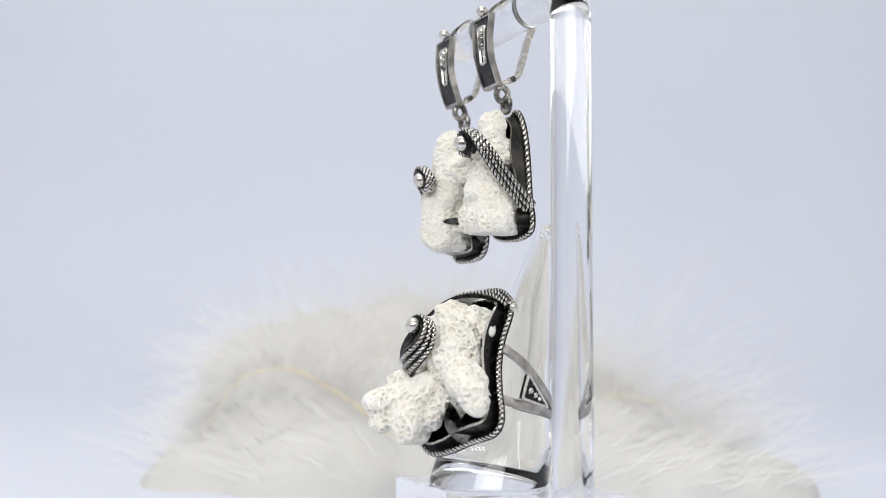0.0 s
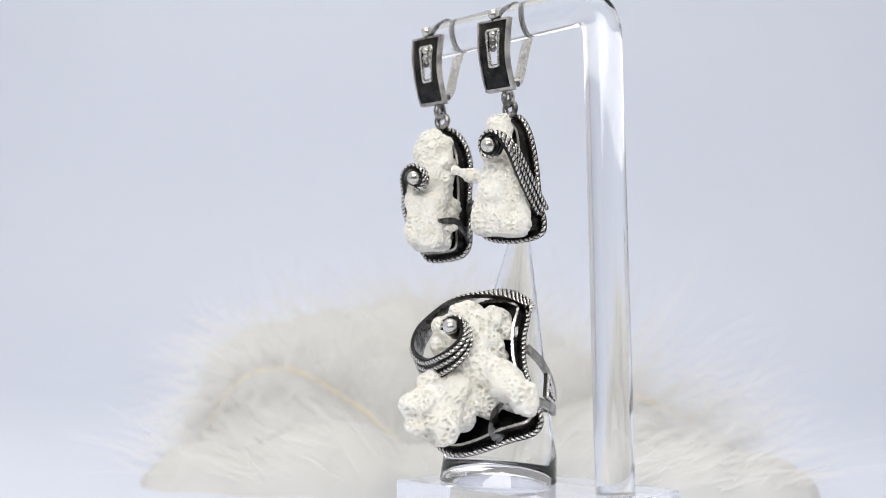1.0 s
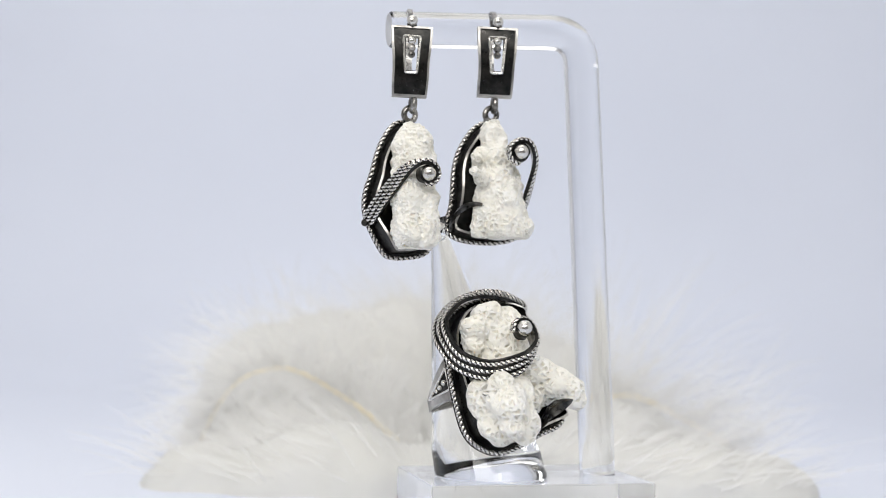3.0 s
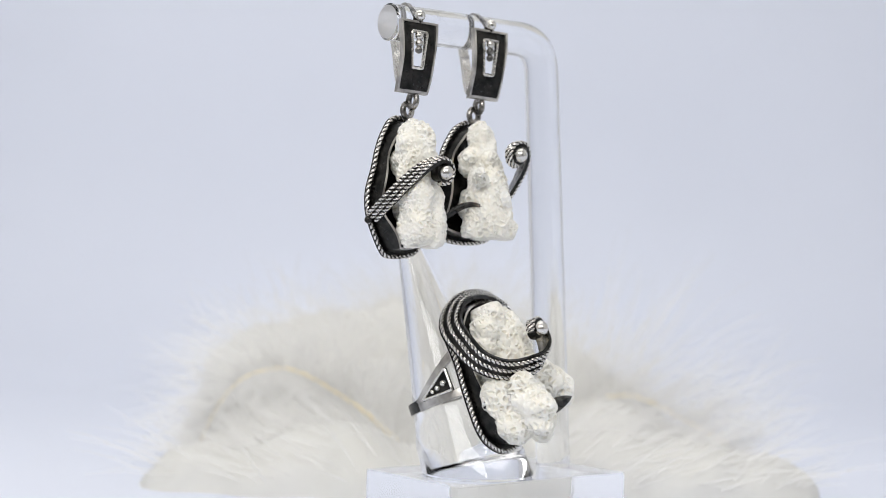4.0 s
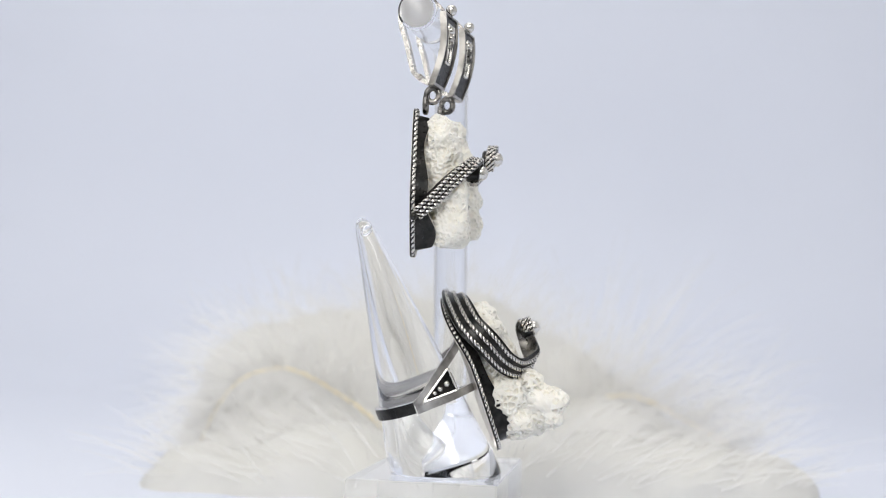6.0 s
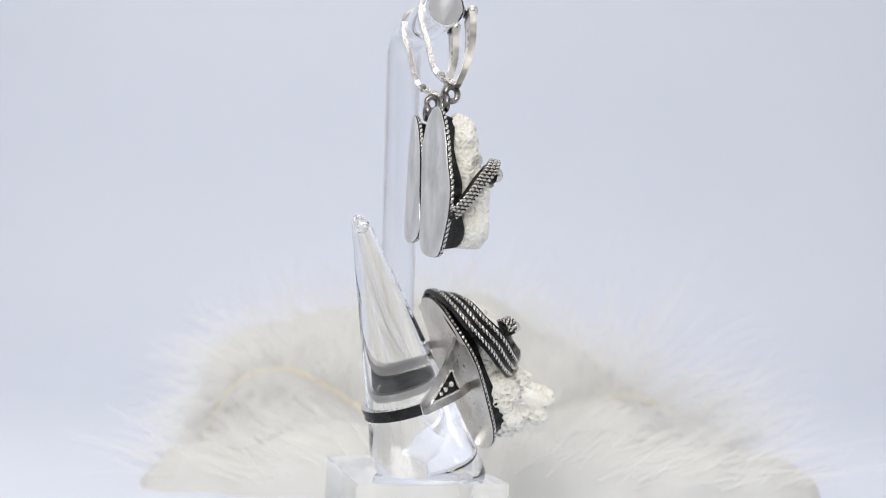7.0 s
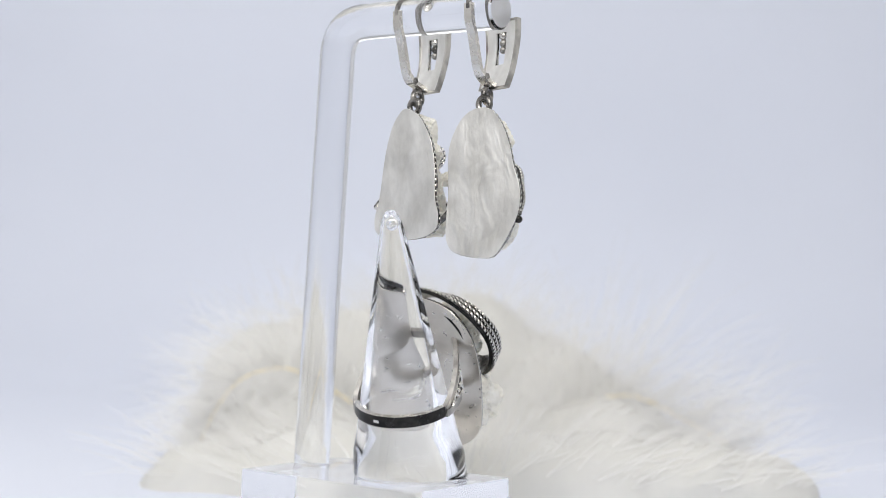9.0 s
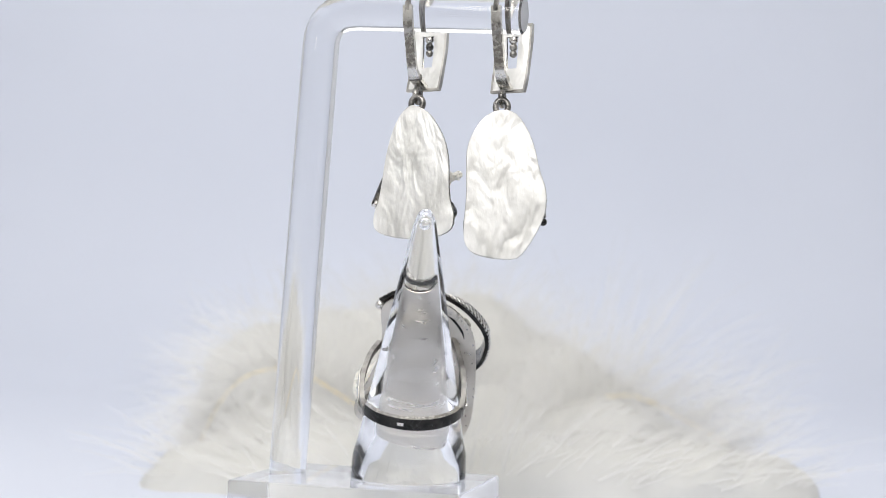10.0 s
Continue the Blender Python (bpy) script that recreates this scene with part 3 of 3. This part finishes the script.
# ---- ring ----
def ring():
    Wv = Vector((-0.153, 0.316, 0.936)).normalized()
    F = Vector((0.407, -0.914, 0))
    F = (F - Wv * F.dot(Wv)).normalized()
    U = Wv.cross(F)
    m = Matrix.Translation(Vector((6.0, 8.2, 27.0)) * MM) @ Matrix((U, -F, Wv)).transposed().to_4x4()
    ob = thing("ring", m, "large oxidised silver ring with white coral on the clear cone", "ring")
    # shank: a band behind, forked at both sides towards the head
    bm = bmesh.new()
    n = 40
    rings = []
    for i in range(n + 1):
        a = radians(200 + 140 * i / n) + math.pi
        c = Vector((math.cos(a), math.sin(a), 0))
        rings.append([c * 8.75 + Vector((0, 0, -1.2)), c * 9.75 + Vector((0, 0, -1.1)), c * 9.75 + Vector((0, 0, 1.1)), c * 8.75 + Vector((0, 0, 1.2))])
    # bright silver outer face gets the dark material: its dark reflection as colour
    skin(bm, rings, mats=lambda a, b: 1 if b == 1 else 0)
    shank = part("shank", bm, [SILVER, DARK], ob, "silver band, dark reflection painted on its outer face")
    bm = bmesh.new()
    a = math.atan2(8.3, 2.3)
    c, t = Vector((math.cos(a), math.sin(a), 0)), Vector((-math.sin(a), math.cos(a), 0))
    skin(bm, [[c * r + t * x + Vector((0, 0, z)) for x, z in ((-0.6, -0.35), (0.6, -0.35), (0.6, 0.25), (-0.6, 0.25))] for r in (9.7, 9.79)])
    part("stamped_mark", bm, SILVER, shank, "small worn stamp")
    for sgn in (-1, 1):
        if sgn < 0:
            upper = ((9.1, 3.0, 0.3), (9.7, 0.0, 2.4), (9.6, -4.0, 5.4), (8.6, -8.0, 8.2), (7.8, -9.6, 9.6))
            lower = ((9.1, 3.0, -0.6), (9.8, 0.0, -0.4), (9.7, -4.5, -0.3), (8.6, -8.0, -0.2), (7.8, -9.6, -0.2))
            tri = ((10.2, 1.6, 0.6), (10.1, -5.6, 0.6), (9.9, -5.2, 5.2))
        else:
            upper = ((9.1, 3.0, 0.0), (9.7, 0.0, 1.2), (9.6, -4.0, 3.2), (8.4, -8.6, 5.6), (6.4, -12.6, 7.0))
            lower = ((9.1, 3.0, -0.8), (9.8, 0.0, -1.2), (9.7, -4.5, -1.8), (8.4, -8.6, -2.2), (6.6, -12.6, -2.4))
            tri = ((10.2, -0.6, -0.3), (10.1, -8.4, -1.2), (9.9, -8.0, 3.6))
        for path, wd in ((upper, 1.5), (lower, 1.5)):
            pts = spline([Vector((x * sgn, y, z)) for x, y, z in path], 20)
            bm = bmesh.new()
            band(bm, pts, wd, 0.9, [Vector((0, 0.3, 1))] * 20)
            bmesh.ops.bevel(bm, geom=[e for e in bm.edges if e.is_manifold and e.calc_face_angle() > 0.8], offset=0.16, segments=2, affect="EDGES")
            part("shoulder_bar", bm, WORN, ob, "worn silver shoulder")
        # triangular oxidised panel with granules between the bars
        bm = bmesh.new()
        tri = [Vector((x * sgn, y, z)) for x, y, z in tri]
        off = Vector((-0.8 * sgn, 0, 0))
        skin(bm, [[p + off for p in tri], tri])
        panel = part("shoulder_panel", bm, DARK, ob, "black triangular panel")
        bm = bmesh.new()
        tube(bm, even([p + Vector((0.1 * sgn, 0, 0)) for p in tri], 0.5, True), 0.28, 8, closed=True)
        part("panel_wire", bm, SILVER, panel)
        for u, r in ((0.2, 0.62), (0.42, 0.54), (0.6, 0.46)):
            c = (tri[1] + tri[2]) / 2 * (1 - u) + tri[0] * u
            part("granule", ball(bmesh.new(), c + Vector((0.1 * sgn, 0, 0)), r), SILVER, panel)
    # head
    head = [P(u, w, 0) for u, w in ((-4, 17.6), (-8.5, 15.6), (-11.8, 11), (-12.9, 4), (-13.0, -3), (-12.4, -9), (-10.2, -12.3), (-6, -14.2), (-1, -13.4), (4, -11.6), (9.6, -9.8), (10.8, -6.6), (8.4, -1.0), (6.6, 4), (6.0, 9), (6.4, 14.5), (4.0, 17.0), (0.5, 17.9))]
    def bend(u, w):
        k = max(0.0, min(1.0, (w - 3.0) / 14.0))
        k = k * k * (3 - 2 * k)
        return -10.9 - 0.15 * u - k * (-0.7 + 0.12 * u)
    outline = [Vector((p.x, bend(p.x, p.z), p.z)) for p in even(spline(head, 240, True), 0.6, True)]
    plate = part("head_plate", prism(bmesh.new(), inset(outline, 0.04), -0.45, 0.0, 0.1, None, 1), [TARNISHED, DARK], ob, "slightly tarnished silver head plate")
    part("front_face", prism(bmesh.new(), inset(outline, 0.36), -0.68, -0.52), DARK, plate, "black oxidised face")
    edge = [p + Vector((0, -0.66, 0)) for p in inset(outline, 0.5)]
    part("edge_wire", rope(bmesh.new(), edge, 0.48, 0.95, closed=True), [SILVER, DARK], plate, "twisted silver edge wire")
    o, i_ = inset(outline, 1.6), inset(outline, 2.05)
    rows = []
    for k in range(len(o)):
        h = -3.6 - 0.7 * math.sin(4 * 2 * math.pi * k / len(o))
        rows.append([o[k] + Vector((0, -0.6, 0)), o[k] + Vector((0, h, 0)), i_[k] + Vector((0, h - 0.1, 0)), i_[k] + Vector((0, -0.6, 0))])
    part("bezel", skin(bmesh.new(), rows, closed=True, mats=lambda a, b: 0 if b == 1 else 1), [SILVER, DARK], plate, "oxidised bezel wall with bright lip")
    bm = coral(flip([(-5.0, 11.8, 15.5, -4.0, 4, 15.5, 3.6, 4.2), (-8.8, 9.4, 15.5, 3.0), (-9.4, 6.0, 15.0, 2.6), (-0.4, 11.2, 15.2, 3.0), (2.6, 9.6, 14.5, 1.9), (-0.6, 6, 15.5, 3.6), (-2, 2.4, 16.5, 7.6, -4.2, 19.6, 4.0, 3.0), (4, -1.6, 17, 3.6), (8.6, -5.8, 19.0, 2.4),
                     (-7.6, -4.4, 17.5, -10.6, -8.2, 23.2, 3.5, 3.0), (-10.2, -11.0, 21.5, 2.4), (-9.5, -3.0, 20.0, 2.6), (-5.0, -3.6, 18, -5.6, -11.0, 19.5, 3.6, 3.0), (-8, -4, 15, 4.8), (-2.5, -2, 14.5, 4.6), (-6, 2, 14.0, 4.4), (-8, -9.5, 15.5, 3.8), (0.5, -4.5, 15.5, 3.4), (1.0, 10.4, 13.8, 2.6), (1.0, 4.4, 13.8, 2.7), (0.6, -0.5, 13.8, 3.2), (1.0, 12.6, 13.6, 2.2), (-3.0, 8.0, 13.0, 4.6), (4.6, -3.2, 14.6, 3.0), (-2.5, 9.5, 17.0, -2.2, 2.0, 17.5, 3.4, 3.6), (-7.0, -5.6, 19.0, -8.0, -9.6, 20.0, 3.8, 3.2), (-4.4, -7.5, 17.0, 3.6)]), 0.105, 1.25, 0.66, 3, -0.25, 0.08, -11.0)
    part("coral", bm, CORAL, ob, "white honeycombed coral branch")
    path = [P(6.2, 15.2, 13.6), P(2.0, 17.5, 13.0), P(-4, 17.8, 12.2), P(-9.5, 16.0, 11.4), P(-13.7, 12.0, 11.4), P(-15.0, 7.5, 13.4), P(-13.9, 3, 15.6), P(-10.2, 0.2, 19.0), P(-5.8, 0.4, 23.0), P(-2.7, 3.3, 24.0), P(-2.7, 6.5, 24.0), P(-4.1, 8.0, 24.3), P(-5.9, 7.6, 24.3), P(-6.5, 6.0, 24.0)]
    wd = [P(0, -0.8, 0.6), P(0, -0.7, 0.7), P(0, -0.4, 0.9), P(0, -0.1, 1), P(0, 0.1, 1), P(-0.1, 0.3, 1), P(-0.2, 0.6, 0.8), P(-0.1, 0.7, 0.7), P(0.0, 0.7, 0.7), P(-0.2, 0.5, 0.8), P(-0.3, 0.3, 0.9), P(-0.3, 0, 1), P(-0.3, 0, 1), P(-0.3, 0, 1)]
    s = strap(ob, path, [2.4, 3.6, 4.8, 5.2, 5.2, 5.0, 4.6, 4.2, 4.0, 3.6, 3.2, 2.6, 2.2, 1.8], wd, 3, 0.4, lift=1.0)
    curl_end(s, P(-4.8, 6.3, 24.2), P(-0.3, 0.1, 1), 1.5, 1.5)
    part("granule", ball(bmesh.new(), P(6.6, 15.0, 12.9), 1.0), SILVER, ob)
    part("leaf", leaf(bmesh.new(), [P(3.2, -11.0, 12.6), P(2.4, -9.6, 15.6), P(2.8, -8.0, 18.6), P(4.0, -7.4, 20.8), P(5.4, -7.0, 22.4)], 1.6, P(0.4, 1, 0.3)), [BLADE], ob, "curved oxidised silver leaf")
    MOVING.append(ob)


# ---- plumes behind the display ----
def barb(verts, faces, p, d, L, droop, w, base, rng):
    """One soft thread of down, thinning to its tip."""
    n, sides = 5, 5
    k0 = len(verts)
    q = p.copy()
    for k in range(n + 1):
        v = k / n
        ww = w * (1 - 0.75 * v)
        dd = (d + droop * v * v + Vector((rng.gauss(0, 0.05), rng.gauss(0, 0.05), rng.gauss(0, 0.05)))).normalized()
        a = dd.cross(Vector((0, 1, 0.2))).normalized()
        b = dd.cross(a)
        for h in range(sides):
            an = 2 * math.pi * h / sides
            e = q + (a * math.cos(an) + b * math.sin(an)) * ww
            verts.append((e.x * MM, e.y * MM, max(e.z + base.z, 0.25) * MM - base.z * MM))
        if k:
            for h in range(sides):
                f0, f1 = k0 + (k - 1) * sides + h, k0 + (k - 1) * sides + (h + 1) % sides
                faces.append((f0, f1, f1 + sides, f0 + sides))
        q = q + dd * (L / n)


def plume(name, quill, count, length, spread, seed, label, lift=0.5, clump=()):
    """A quill with many long soft barbs to both sides; coordinates in millimetres."""
    rng = random.Random(seed)
    ob = thing(name, Matrix.Identity(4), label, "feather", "white plumes")
    pts = spline([Vector(q) for q in quill], 40)
    ob.location = pts[0] * MM
    base = pts[0].copy()
    bm = bmesh.new()
    tube(bm, [p - base for p in pts], lambda u: 0.75 * (1 - 0.8 * u), 8)
    part("quill", bm, SHAFT, ob, "thin cream quill")
    fr = frames_of(pts)
    verts, faces = [], []
    roots = []
    if clump:
        bm = solid([(x - base.x, y - base.y, z - base.z, r) for x, y, z, r in clump], 2.2, 22)
        bm.normal_update()
        for v in bm.verts:
            v.co += v.normal * (4.0 * noise.noise(v.co * 0.05) + 1.2 * noise.noise(v.co * 0.15))
            v.co.z = max(v.co.z, -0.8 - base.z)
        bm.normal_update()
        pick = [v for v in bm.verts if v.co.z + base.z > 3 and v.normal.y < 0.5]
        for k in range(int(count * 2.6)):
            v = pick[int(rng.random() * len(pick))]
            roots.append((v.co.copy(), v.normal.copy()))
        part("down_clump", bm, DOWN, ob, "dense white down")
    for p, nrm in roots:
        out = Vector((p.x + base.x, 0, 14)).normalized()
        d = (nrm * 0.35 + out * 0.9 + Vector((rng.gauss(0, 0.25), rng.gauss(0, 0.15), rng.gauss(0, 0.2)))).normalized()
        barb(verts, faces, p - nrm, d, 9 + 20 * rng.random() ** 2, Vector((0, 0, -0.3)), 0.09 + 0.07 * rng.random(), base, rng)
    for c in range(count):
        u = 0.05 + 0.95 * (c + rng.random()) / count
        x = u * 39
        i = min(int(x), 38)
        p = pts[i].lerp(pts[i + 1], x - i) - base
        t = fr[i][0]
        side = Vector((t.z, 0, -t.x)).normalized() * (1 if rng.random() < 0.5 else -1)
        if side.z < 0 and rng.random() < lift:
            side = -side
        d = (side + t * (0.35 + 0.5 * rng.random()) + Vector((rng.gauss(0, spread), rng.gauss(0, spread) * 1.4, rng.gauss(0, spread)))).normalized()
        L = length * (0.45 + 0.75 * rng.random()) * (0.55 + 0.45 * math.sin(math.pi * min(1, u * 0.85 + 0.12)))
        droop = Vector((rng.gauss(0, 0.25), rng.gauss(0, 0.25), -0.25 - 0.35 * rng.random()))
        w = 0.13 + 0.12 * rng.random()
        barb(verts, faces, p, d, L, droop, w, base, rng)
    me = bpy.data.meshes.new("down")
    me.from_pydata(verts, [], faces)
    me.materials.append(PLUME)
    me.polygons.foreach_set("use_smooth", [True] * len(me.polygons))
    o = new("down", me)
    o.parent = ob
    tagged(o, "soft white downy barbs", kind="stuff")


def plumes():
    plume("feather_plume", [(-10, 92, 3), (-21, 93, 14), (-33, 95, 22), (-46, 96, 28), (-58, 97, 26), (-66, 98, 18), (-72, 100, 6)], 380, 30, 0.4, 3, "long white downy plume lying behind the display, its quill showing", 0.7,
          [(-58, 146, 14, 25), (-40, 150, 20, 26), (-72, 148, 2, 15), (-56, 124, 4, 21), (-30, 120, 6, 22), (-66, 108, -7, 17), (-20, 150, 22, 25), (-44, 100, -8, 19), (-16, 100, -8, 19), (-62, 67, -5, 18), (-42, 65, -4, 19), (-22, 64, -3, 19), (-2, 64, -3, 19)])
    plume("feather_plume", [(12, 112, 1), (30, 122, 14), (52, 130, 21), (74, 138, 12), (92, 146, 2)], 340, 46, 0.34, 4, "long white downy plume spread behind the display", 0.7,
          [(34, 152, 13, 22), (54, 154, 5, 18), (72, 156, -2, 15), (40, 124, 2, 20), (12, 120, 4, 21), (64, 124, -6, 17), (82, 146, -6, 13), (12, 98, -8, 20), (38, 98, -8, 20), (16, 64, -3, 19), (36, 64, -3, 19), (57, 65, -3, 19), (76, 69, -5, 18)])
    plume("feather_plume", [(-34, 178, 1), (-20, 180, 24), (0, 182, 38), (22, 182, 34), (44, 182, 12)], 300, 36, 0.42, 5, "short fluffy white plume behind the others", 0.8,
          [(-18, 178, 26, 25), (6, 178, 27, 24), (26, 180, 16, 22), (4, 178, 4, 22)])


backdrop()
room()
plumes()
stand()
cone()
earring_one()
earring_two()
ring()


def motions():
    steps = [0.25 * k for k in range(41)]
    for ob in MOVING:
        home = ob.matrix_world.copy()
        walk(ob, [(t, pose(0, 0, 0, 0, 0, turn_at(t)) @ home) for t in steps])


motions()
